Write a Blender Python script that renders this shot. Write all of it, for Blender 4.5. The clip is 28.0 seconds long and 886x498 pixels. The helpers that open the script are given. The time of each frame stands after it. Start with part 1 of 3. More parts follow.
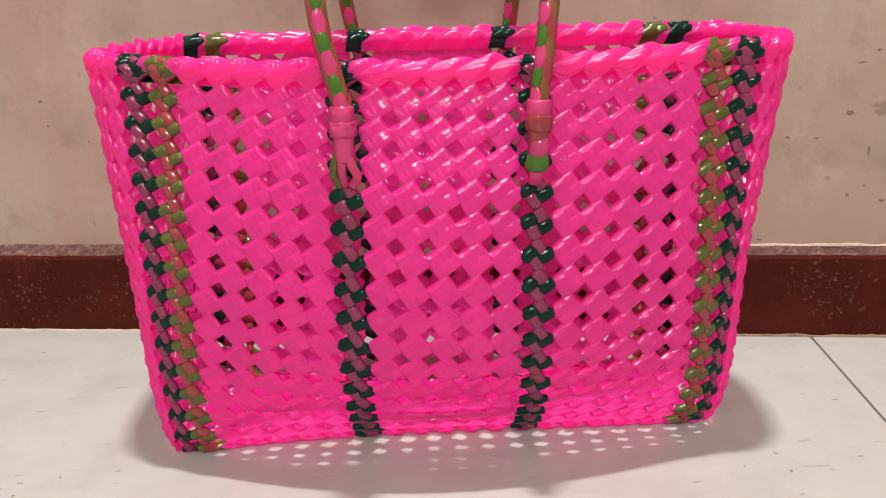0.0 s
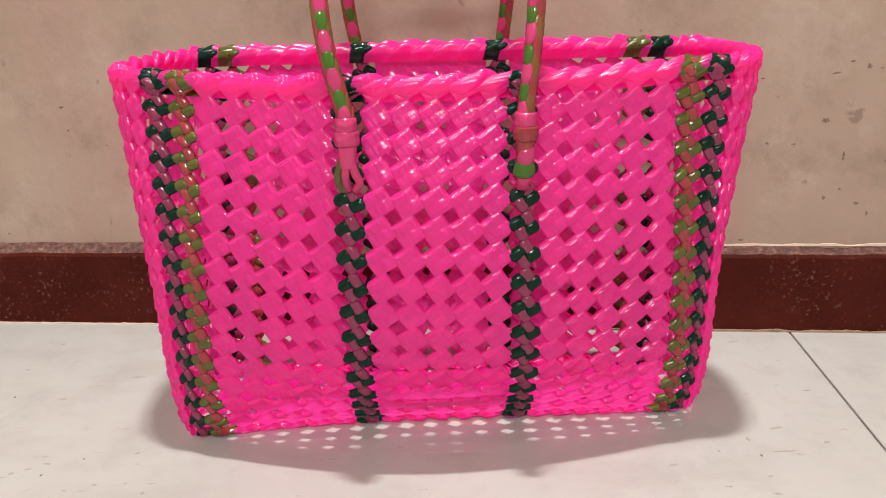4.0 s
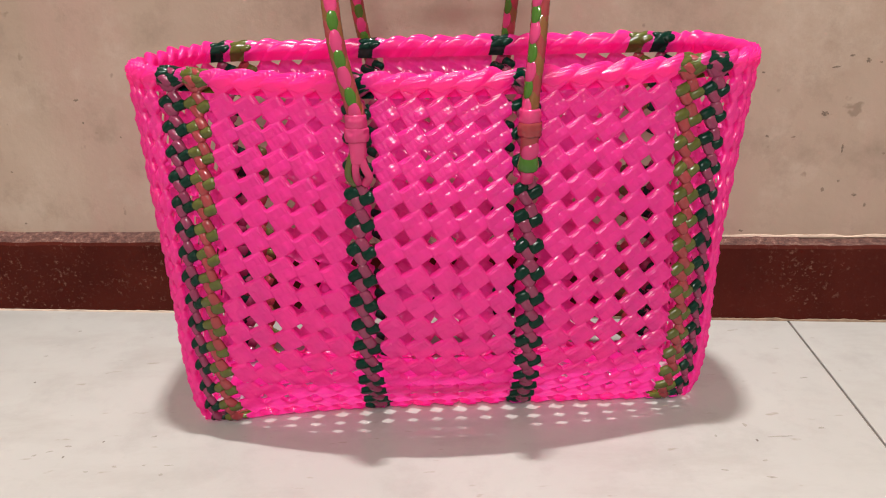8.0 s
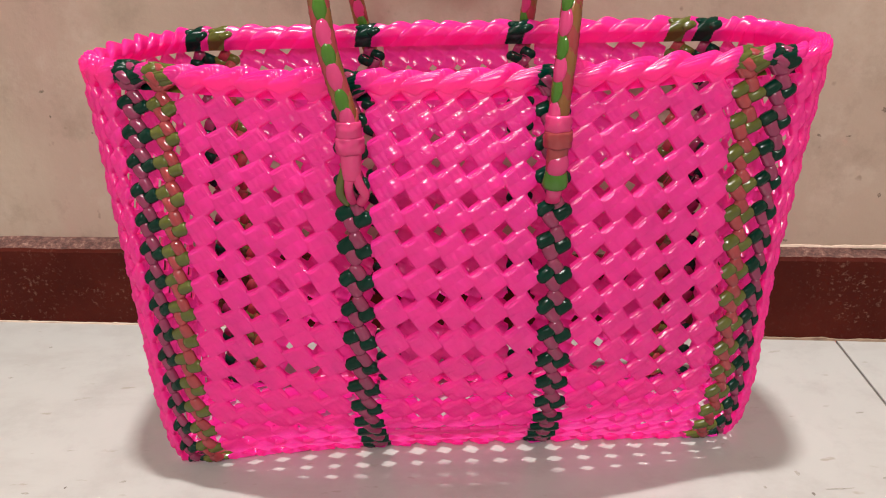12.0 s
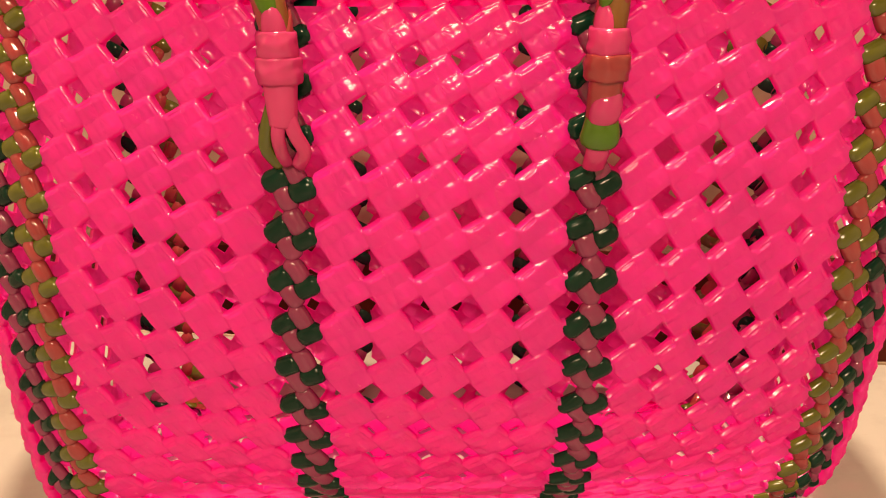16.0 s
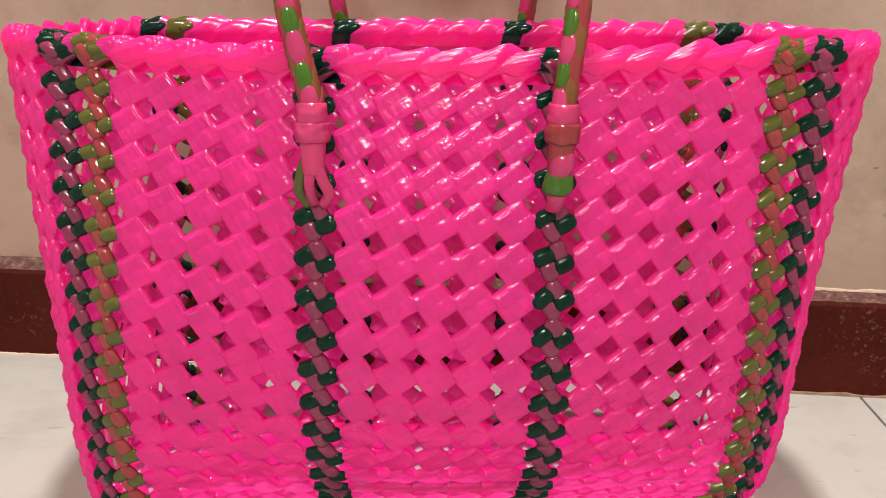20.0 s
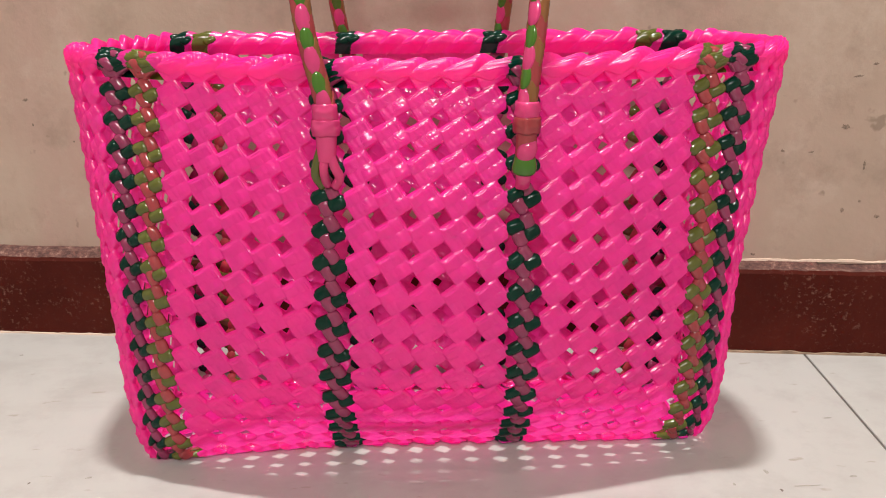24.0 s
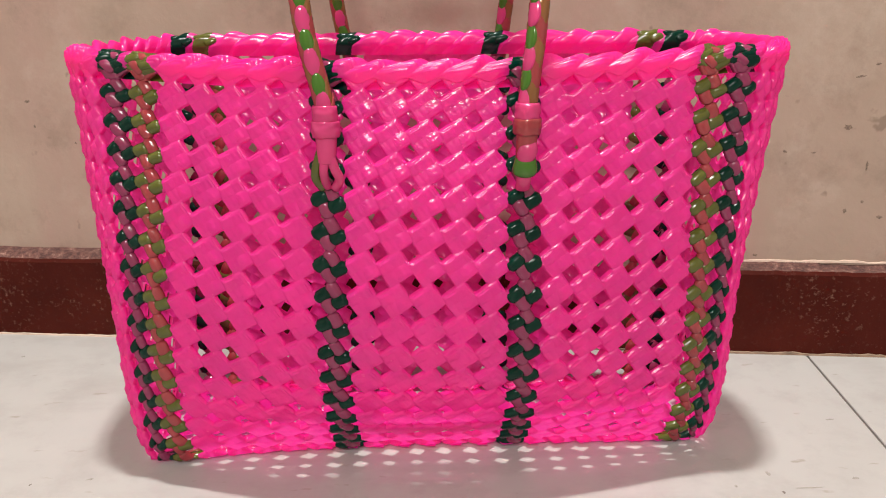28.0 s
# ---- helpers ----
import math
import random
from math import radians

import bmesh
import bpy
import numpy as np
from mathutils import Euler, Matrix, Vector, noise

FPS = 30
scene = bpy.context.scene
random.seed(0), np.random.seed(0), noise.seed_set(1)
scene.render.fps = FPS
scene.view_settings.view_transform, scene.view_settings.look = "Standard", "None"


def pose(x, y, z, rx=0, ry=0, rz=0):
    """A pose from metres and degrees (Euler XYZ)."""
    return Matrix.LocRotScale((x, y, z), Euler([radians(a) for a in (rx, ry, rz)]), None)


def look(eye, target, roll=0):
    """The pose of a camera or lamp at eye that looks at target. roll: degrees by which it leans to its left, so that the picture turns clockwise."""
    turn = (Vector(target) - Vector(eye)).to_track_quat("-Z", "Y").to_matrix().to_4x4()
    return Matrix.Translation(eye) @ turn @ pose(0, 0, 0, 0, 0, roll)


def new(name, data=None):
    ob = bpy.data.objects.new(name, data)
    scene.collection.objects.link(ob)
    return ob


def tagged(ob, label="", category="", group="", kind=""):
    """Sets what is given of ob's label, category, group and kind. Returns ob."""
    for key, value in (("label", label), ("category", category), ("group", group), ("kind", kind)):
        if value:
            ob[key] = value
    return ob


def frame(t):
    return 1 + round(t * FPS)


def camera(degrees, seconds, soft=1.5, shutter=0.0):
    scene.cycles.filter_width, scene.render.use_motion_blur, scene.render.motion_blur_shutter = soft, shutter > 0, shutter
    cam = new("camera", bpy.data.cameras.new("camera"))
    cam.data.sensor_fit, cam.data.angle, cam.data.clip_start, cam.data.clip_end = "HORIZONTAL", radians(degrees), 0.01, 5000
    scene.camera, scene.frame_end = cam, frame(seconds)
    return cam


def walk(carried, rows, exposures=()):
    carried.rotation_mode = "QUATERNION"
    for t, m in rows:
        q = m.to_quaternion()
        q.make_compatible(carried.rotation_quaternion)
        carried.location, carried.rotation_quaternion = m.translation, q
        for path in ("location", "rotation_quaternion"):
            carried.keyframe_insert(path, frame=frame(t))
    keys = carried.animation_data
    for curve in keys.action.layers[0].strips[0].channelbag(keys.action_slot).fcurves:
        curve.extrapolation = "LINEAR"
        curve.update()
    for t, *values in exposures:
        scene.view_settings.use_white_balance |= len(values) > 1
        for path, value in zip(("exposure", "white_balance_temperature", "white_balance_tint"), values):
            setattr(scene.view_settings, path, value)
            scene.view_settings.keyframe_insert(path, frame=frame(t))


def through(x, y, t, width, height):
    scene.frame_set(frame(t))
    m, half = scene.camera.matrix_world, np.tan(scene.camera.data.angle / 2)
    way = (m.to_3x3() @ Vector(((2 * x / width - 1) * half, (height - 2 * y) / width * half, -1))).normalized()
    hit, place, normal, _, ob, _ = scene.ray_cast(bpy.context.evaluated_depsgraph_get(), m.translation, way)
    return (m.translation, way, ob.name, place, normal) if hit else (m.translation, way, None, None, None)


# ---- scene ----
cam = camera(61.6, 28.0, soft=1.1)
PATH = [
    (0, (-0.01, 0.012, 0.34), (0.032, 1.904, -0.306), -1.8),
    (0.5, (-0.009, 0.005, 0.341), (0.034, 1.9, -0.299), -1.6),
    (1, (-0.008, 0.0, 0.343), (0.037, 1.893, -0.299), -1.6),
    (1.5, (-0.008, -0.007, 0.345), (0.036, 1.888, -0.293), -1.6),
    (2, (-0.007, -0.013, 0.346), (0.04, 1.884, -0.287), -1.6),
    (2.5, (-0.006, -0.019, 0.347), (0.033, 1.877, -0.288), -1.8),
    (3, (-0.005, -0.026, 0.347), (0.029, 1.866, -0.299), -1.7),
    (3.5, (-0.005, -0.028, 0.351), (0.027, 1.864, -0.298), -1.7),
    (5.5, (-0.004, -0.04, 0.362), (0.03, 1.844, -0.307), -1.8),
    (6, (-0.006, -0.047, 0.364), (0.006, 1.837, -0.307), -1.7),
    (6.5, (-0.006, -0.046, 0.364), (0.012, 1.836, -0.314), -1.7),
    (7, (-0.006, -0.046, 0.365), (0.016, 1.835, -0.313), -1.7),
    (7.5, (-0.006, -0.045, 0.365), (0.012, 1.834, -0.32), -1.8),
    (8, (-0.006, -0.045, 0.365), (0.011, 1.834, -0.321), -1.8),
    (8.5, (-0.006, -0.044, 0.366), (0.012, 1.835, -0.318), -1.7),
    (9, (-0.006, -0.045, 0.366), (0.013, 1.837, -0.313), -1.6),
    (9.5, (-0.006, -0.045, 0.367), (0.011, 1.837, -0.309), -1.7),
    (10, (-0.006, -0.036, 0.37), (0.004, 1.84, -0.323), -1.9),
    (10.5, (-0.008, -0.017, 0.379), (-0.001, 1.846, -0.349), -2.1),
    (11, (-0.007, -0.007, 0.385), (-0.008, 1.851, -0.357), -1.9),
    (11.5, (-0.008, 0.022, 0.378), (-0.02, 1.883, -0.354), -1.6),
    (12, (-0.007, 0.046, 0.367), (-0.006, 1.903, -0.377), -1.8),
    (12.5, (-0.004, 0.071, 0.36), (-0.013, 1.931, -0.376), -1.9),
    (14.5, (0.0, 0.153, 0.323), (-0.007, 2.012, -0.415), -1.6),
    (15, (0.0, 0.169, 0.316), (0.007, 2.025, -0.43), -1.3),
    (15.5, (0.0, 0.181, 0.31), (0.01, 2.039, -0.429), -0.8),
    (16, (-0.001, 0.19, 0.306), (0.01, 2.042, -0.448), -0.6),
    (16.5, (-0.001, 0.196, 0.303), (0.015, 2.044, -0.462), -0.4),
    (17, (-0.001, 0.196, 0.301), (0.016, 2.045, -0.463), -0.3),
    (17.5, (-0.001, 0.19, 0.302), (0.018, 2.051, -0.43), -0.3),
    (18, (-0.001, 0.184, 0.301), (0.02, 2.05, -0.418), 0.0),
    (18.5, (-0.001, 0.168, 0.304), (0.019, 2.045, -0.387), 0.1),
    (19, (-0.002, 0.147, 0.311), (0.025, 2.03, -0.363), 0.2),
    (19.5, (-0.002, 0.132, 0.313), (0.037, 2.028, -0.322), 0.4),
    (20, (-0.003, 0.11, 0.319), (0.036, 2.016, -0.285), 0.4),
    (20.5, (-0.002, 0.084, 0.323), (0.036, 1.993, -0.273), 0.4),
    (21, (-0.001, 0.062, 0.327), (0.042, 1.97, -0.273), -0.0),
    (21.5, (-0.002, 0.043, 0.329), (0.044, 1.955, -0.257), -0.1),
    (22, (-0.001, 0.028, 0.331), (0.049, 1.94, -0.254), -0.3),
    (22.5, (0.0, 0.021, 0.33), (0.055, 1.929, -0.268), -0.5),
    (24.5, (-0.002, 0.023, 0.329), (0.046, 1.927, -0.28), -0.7),
    (25, (-0.001, 0.024, 0.328), (0.041, 1.928, -0.283), -0.8),
    (25.5, (-0.001, 0.023, 0.329), (0.042, 1.928, -0.279), -0.7),
    (26, (-0.002, 0.023, 0.329), (0.044, 1.93, -0.274), -0.6),
    (26.5, (-0.001, 0.023, 0.33), (0.043, 1.93, -0.271), -0.6),
    (27, (-0.001, 0.023, 0.33), (0.043, 1.93, -0.272), -0.6),
    (27.5, (-0.001, 0.021, 0.332), (0.042, 1.93, -0.265), -0.6),
    (28, (0.0, 0.023, 0.33), (0.044, 1.928, -0.277), -0.7),
]
WARM = [(0, 0), (12.5, 0), (14.5, 0.24), (15, 0.34), (15.5, 0.46), (16, 0.6), (16.5, 0.88), (17, 1), (17.5, 0.97), (18, 0.8), (18.5, 0.54), (19, 0.28), (19.5, 0.1), (20, 0.06), (21, 0.02), (22, 0), (28, 0)]
LIGHT = [(t, 0.43 + 0.06 * w, 6500 / (1 - 0.88 * w), 10 + 27 * w) for t, w in WARM]
walk(cam, [(t, look(eye, target, roll)) for t, eye, target, roll in PATH], LIGHT)

# ---- world and lamps ----
world = bpy.data.worlds.new("world")
scene.world = world
world.use_nodes = True
bg = world.node_tree.nodes["Background"]
bg.inputs[0].default_value = (1.0, 0.9, 0.8, 1)
bg.inputs[1].default_value = 0.02


def area_lamp(name, power, size_x, size_y, m, colour):
    data = bpy.data.lights.new(name, "AREA")
    data.shape, data.size, data.size_y, data.energy, data.color = "RECTANGLE", size_x, size_y, power, colour
    ob = new(name, data)
    ob.matrix_world = m
    return ob


WALL_YAW = math.degrees(math.atan(-0.114))
WALL = pose(0, 0.731, 0, 0, 0, WALL_YAW)      # the skirting's foot: x along the wall, y into it
area_lamp("ceiling_lamp", 142, 0.22, 0.07, WALL @ look((0.02, -0.19, 3.7), (0.02, -0.4, 0.6)), (1.0, 0.96, 0.90))
# added lamp, out of view: brightens the basket's front and gives it highlights
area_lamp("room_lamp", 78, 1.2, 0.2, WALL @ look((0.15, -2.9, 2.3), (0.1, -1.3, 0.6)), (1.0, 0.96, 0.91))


# ---- materials ----
class Nodes:
    """A node material under construction."""

    def __init__(self, name):
        self.mat = bpy.data.materials.new(name)
        self.mat.use_nodes = True
        self.tree = self.mat.node_tree
        self.bsdf = self.tree.nodes["Principled BSDF"]
        self.out = self.tree.nodes["Material Output"]
        self.coord = self.tree.nodes.new("ShaderNodeTexCoord")

    def add(self, kind, **inputs):
        node = self.tree.nodes.new(kind)
        for key, value in inputs.items():
            node.inputs[key.replace("_", " ")].default_value = value
        return node

    def link(self, a, b):
        self.tree.links.new(a, b)

    def noise(self, scale, detail=4.0, rough=0.55, stretch=None):
        tex = self.add("ShaderNodeTexNoise", Scale=scale, Detail=detail, Roughness=rough)
        if stretch:
            mapping = self.add("ShaderNodeMapping", Scale=stretch)
            self.link(self.coord.outputs["Object"], mapping.inputs[0])
            self.link(mapping.outputs[0], tex.inputs["Vector"])
        else:
            self.link(self.coord.outputs["Object"], tex.inputs["Vector"])
        return tex.outputs["Fac"]

    def ramp(self, fac, *stops):
        node = self.tree.nodes.new("ShaderNodeValToRGB")
        while len(node.color_ramp.elements) < len(stops):
            node.color_ramp.elements.new(0.5)
        for e, (at, colour) in zip(node.color_ramp.elements, stops):
            e.position = at
            e.color = (*colour, 1) if len(colour) == 3 else colour
        self.link(fac, node.inputs[0])
        return node.outputs[0]

    def mix(self, fac, a, b, mode="MIX"):
        node = self.tree.nodes.new("ShaderNodeMix")
        node.data_type, node.blend_type = "RGBA", mode
        for value, socket in ((fac, node.inputs[0]), (a, node.inputs[6]), (b, node.inputs[7])):
            if isinstance(value, (int, float)):
                socket.default_value = value
            elif isinstance(value, tuple):
                socket.default_value = (*value, 1)
            else:
                self.link(value, socket)
        return node.outputs[2]

    def bump(self, height, strength, distance):
        node = self.add("ShaderNodeBump", Strength=strength, Distance=distance)
        self.link(height, node.inputs["Height"])
        self.link(node.outputs[0], self.bsdf.inputs["Normal"])
        return node.outputs[0]


def grey(v):
    return (v, v, v)


def plastic(name, colour, through=0.3, rough=0.14, vary=0.12, glow=0.0, shine=0.5, clear=0.0):
    """Glossy extruded basket strip; through: the share of light that it lets pass."""
    n = Nodes(name)
    dark = tuple(c * (1 - vary) for c in colour)
    light = tuple(min(1.0, c * (1 + vary)) for c in colour)
    place = n.tree.nodes.new("ShaderNodeNewGeometry").outputs["Position"]

    def grain(scale):
        tex = n.add("ShaderNodeTexNoise", Scale=scale, Detail=2.0)
        n.link(place, tex.inputs["Vector"])
        return tex.outputs["Fac"]

    base = n.ramp(grain(60.0), (0.3, dark), (0.7, light))
    info = n.tree.nodes.new("ShaderNodeObjectInfo")
    base = n.mix(n.ramp(info.outputs["Random"], (0.0, grey(0.0)), (1.0, grey(0.35))), base, dark)
    n.link(base, n.bsdf.inputs["Base Color"])
    n.link(n.ramp(grain(180.0), (0.3, grey(rough * 0.8)), (0.8, grey(rough * 1.3))), n.bsdf.inputs["Roughness"])
    normal = n.bump(grain(90.0), 0.03, 0.001)
    n.bsdf.inputs["IOR"].default_value = 1.5 + 0.2 * through     # the gloss stays whole where part of the light passes
    n.bsdf.inputs["Specular IOR Level"].default_value = shine
    n.bsdf.inputs["Subsurface Weight"].default_value = glow
    n.bsdf.inputs["Subsurface Radius"].default_value = (1.0, 0.25, 0.5)
    n.bsdf.inputs["Subsurface Scale"].default_value = 0.002
    if through:
        leak = n.add("ShaderNodeBsdfTranslucent")
        deep = n.add("ShaderNodeGamma", Gamma=0.8)      # light that has passed through is less deeply dyed
        n.link(base, deep.inputs["Color"])
        n.link(deep.outputs[0], leak.inputs["Color"])
        n.link(normal, leak.inputs["Normal"])
        both = n.add("ShaderNodeMixShader", Fac=through)
        n.link(n.bsdf.outputs[0], both.inputs[1])
        n.link(leak.outputs[0], both.inputs[2])
        n.link(both.outputs[0], n.out.inputs[0])
    if clear:
        tint = n.add("ShaderNodeBsdfTransparent", Color=(1.0, 0.10, 0.36, 1))
        whole = n.add("ShaderNodeMixShader", Fac=clear)
        n.link(both.outputs[0], whole.inputs[1])
        n.link(tint.outputs[0], whole.inputs[2])
        n.link(whole.outputs[0], n.out.inputs[0])
    return n.mat


PINK = plastic("pink_plastic", (0.88, 0.025, 0.37), 0.56, 0.22, 0.08, 0.1, 0.82, 0.14)
GREEN = plastic("bottle_green_plastic", (0.0003, 0.0165, 0.0105), 0.03, 0.13, 0.2, 0.0, 0.17)
MAUVE = plastic("pink_strip_over_green", (0.19, 0.020, 0.068), 0.15, 0.17)
OLIVE = plastic("olive_plastic", (0.072, 0.078, 0.011), 0.2, 0.15)
RUST = plastic("pink_strip_over_olive", (0.26, 0.032, 0.040), 0.2, 0.11)
LEAF = plastic("leaf_green_plastic", (0.045, 0.135, 0.012), 0.25, 0.13)
ROSE = plastic("rose_plastic", (0.62, 0.05, 0.20), 0.42, 0.13)
PALM = plastic("green_strip_under_pink", (0.19, 0.075, 0.024), 0.25, 0.13)


def wall_material():
    n = Nodes("distempered_plaster")
    base = n.ramp(n.noise(3.0, 6.0, 0.62), (0.32, (0.241, 0.174, 0.134)), (0.68, (0.306, 0.236, 0.190)))
    streak = n.ramp(n.noise(1.9, 4.0, 0.6, (4.0, 1.0, 0.6)), (0.50, grey(0.0)), (0.68, grey(0.9)))
    base = n.mix(streak, base, (0.293, 0.193, 0.163))
    pale = n.ramp(n.noise(9.0, 7.0, 0.72), (0.52, grey(0.0)), (0.70, grey(0.6)))
    base = n.mix(pale, base, (0.350, 0.287, 0.239))
    dusk = n.ramp(n.noise(14.0, 6.0, 0.7), (0.52, grey(0.0)), (0.72, grey(0.7)))
    base = n.mix(dusk, base, (0.179, 0.130, 0.100))
    spots = n.ramp(n.noise(42.0, 3.0, 0.5), (0.70, grey(0.0)), (0.75, grey(0.7)))
    base = n.mix(spots, base, (0.146, 0.102, 0.076))
    n.link(base, n.bsdf.inputs["Base Color"])
    n.bsdf.inputs["Roughness"].default_value = 0.7
    n.bump(n.noise(45.0, 6.0, 0.65), 0.14, 0.004)
    return n.mat


def skirting_material():
    n = Nodes("red_oxide_cement")
    base = n.ramp(n.noise(9.0, 5.0), (0.3, (0.033, 0.0050, 0.0034)), (0.75, (0.060, 0.0100, 0.0064)))
    fleck = n.ramp(n.noise(210.0, 4.0, 0.7), (0.57, grey(0.0)), (0.68, grey(0.42)))
    area = n.ramp(n.noise(12.0, 3.0), (0.44, grey(0.12)), (0.6, grey(1.0)))
    both = n.mix(1.0, fleck, area, "MULTIPLY")
    base = n.mix(both, base, (0.22, 0.125, 0.095))
    n.link(base, n.bsdf.inputs["Base Color"])
    n.link(n.ramp(n.noise(20.0, 3.0), (0.3, grey(0.5)), (0.7, grey(0.75))), n.bsdf.inputs["Roughness"])
    n.bsdf.inputs["Specular IOR Level"].default_value = 0.05
    n.bump(n.noise(70.0, 5.0), 0.3, 0.002)
    return n.mat


def rough_top_material():
    n = Nodes("rough_skirting_top")
    base = n.ramp(n.noise(130.0, 6.0, 0.75), (0.40, (0.035, 0.009, 0.007)), (0.56, (0.085, 0.034, 0.026)), (0.74, (0.26, 0.16, 0.13)))
    n.link(base, n.bsdf.inputs["Base Color"])
    n.bsdf.inputs["Roughness"].default_value = 0.85
    n.bump(n.noise(160.0, 5.0), 0.8, 0.003)
    return n.mat


def plain(name, colour, rough, noise_scale=30.0, vary=0.2):
    n = Nodes(name)
    base = n.ramp(n.noise(noise_scale, 5.0, 0.65), (0.3, tuple(c * (1 - vary) for c in colour)), (0.7, tuple(min(1, c * (1 + vary)) for c in colour)))
    n.link(base, n.bsdf.inputs["Base Color"])
    n.bsdf.inputs["Roughness"].default_value = rough
    n.bump(n.noise(noise_scale * 3, 4.0), 0.3, 0.001)
    return n.mat


def tile_material():
    n = Nodes("pale_vitrified_tile")
    base = n.ramp(n.noise(1.8, 6.0, 0.6), (0.3, (0.262, 0.257, 0.250)), (0.7, (0.327, 0.322, 0.315)))
    vein = n.ramp(n.noise(5.0, 7.0, 0.7, (1.0, 2.5, 1.0)), (0.50, grey(0.0)), (0.70, grey(0.65)))
    base = n.mix(vein, base, (0.238, 0.226, 0.213))
    smudge = n.ramp(n.noise(16.0, 6.0, 0.7), (0.50, grey(0.0)), (0.68, grey(0.65)))
    base = n.mix(smudge, base, (0.246, 0.238, 0.23))
    speck = n.ramp(n.noise(75.0, 3.0, 0.5, (0.5, 1.4, 1.0)), (0.685, grey(0.0)), (0.75, grey(0.8)))
    base = n.mix(speck, base, (0.205, 0.18, 0.156))
    n.link(base, n.bsdf.inputs["Base Color"])
    n.link(n.ramp(n.noise(7.0, 5.0), (0.3, grey(0.30)), (0.7, grey(0.48))), n.bsdf.inputs["Roughness"])
    n.bump(n.noise(25.0, 4.0), 0.06, 0.002)
    return n.mat


WALL_PAINT, RED_OXIDE, ROUGH_TOP, TILE = wall_material(), skirting_material(), rough_top_material(), tile_material()
GROUT = plain("dark_grout", (0.16, 0.14, 0.12), 0.9, 80.0)
MORTAR = plain("pale_mortar", (0.43, 0.335, 0.275), 0.85, 60.0)
DIRTY_MORTAR = plain("dirty_mortar", (0.17, 0.115, 0.08), 0.9, 90.0, 0.35)
ROOM_PAINT = plain("room_paint", (0.52, 0.46, 0.39), 0.8, 3.0, 0.08)
CEILING_PAINT = plain("ceiling_paint", (0.72, 0.70, 0.67), 0.9, 3.0, 0.05)
DIRT = plain("floor_grime", (0.12, 0.10, 0.09), 0.9, 90.0)
FAINT_DIRT = plain("faint_floor_grime", (0.22, 0.205, 0.19), 0.7, 400.0, 0.3)
PLASTER_DIRT = plain("plaster_grime", (0.15, 0.11, 0.085), 0.9, 500.0, 0.5)


# ---- mesh helpers ----
def mesh_object(name, verts, faces, mats, parent=None, label="", indices=None, smooth=True):
    me = bpy.data.meshes.new(name)
    me.from_pydata([tuple(v) for v in verts], [], faces)
    for m in mats:
        me.materials.append(m)
    if indices is not None:
        me.polygons.foreach_set("material_index", np.asarray(indices, dtype=np.int32))
    if smooth:
        me.polygons.foreach_set("use_smooth", np.ones(len(me.polygons), dtype=bool))
    me.update()
    ob = new(name, me)
    ob.parent = parent
    if label:
        tagged(ob, label)
    return ob


def part(name, bm, material, parent=None, label=""):
    me = bpy.data.meshes.new(name)
    bmesh.ops.recalc_face_normals(bm, faces=bm.faces)
    bm.to_mesh(me)
    bm.free()
    me.materials.append(material)
    ob = new(name, me)
    ob.parent = parent
    if label:
        tagged(ob, label)
    return ob


def box(bm, x0, x1, y0, y1, z0, z1, m=None):
    made = bmesh.ops.create_cube(bm, size=1.0)["verts"]
    for v in made:
        v.co = Vector((x0 + (v.co.x + 0.5) * (x1 - x0), y0 + (v.co.y + 0.5) * (y1 - y0), z0 + (v.co.z + 0.5) * (z1 - z0)))
        if m is not None:
            v.co = m @ v.co
    return made


# ---- the room ----
def structure(name, boxes, material, label, category):
    bm = bmesh.new()
    for b in boxes:
        box(bm, *b, m=WALL)
    return tagged(part(name, bm, material), label, category, "", "structure")


wall_back = structure("wall_back", [(-2.2, 2.2, 0.018, 0.20, 0.0, 3.8)], WALL_PAINT, "beige distempered plaster wall with stains and pits", "wall")
structure("wall_left", [(-2.4, -2.2, -3.6, 0.20, 0.0, 3.8)], ROOM_PAINT, "plain beige painted side wall", "wall")
structure("wall_right", [(2.2, 2.4, -3.6, 0.20, 0.0, 3.8)], ROOM_PAINT, "plain beige painted side wall", "wall")
structure("wall_front", [(-2.4, 2.4, -3.8, -3.6, 0.0, 3.8)], ROOM_PAINT, "plain beige painted wall facing the basket", "wall")
structure("ceiling", [(-2.4, 2.4, -3.8, 0.20, 3.8, 3.95)], CEILING_PAINT, "plain white ceiling", "ceiling")
floor = structure("floor", [(-2.2, 2.2, -3.6, 0.018, -0.06, -0.0025)], GROUT, "pale vitrified floor tiles with thin dark joints", "floor")


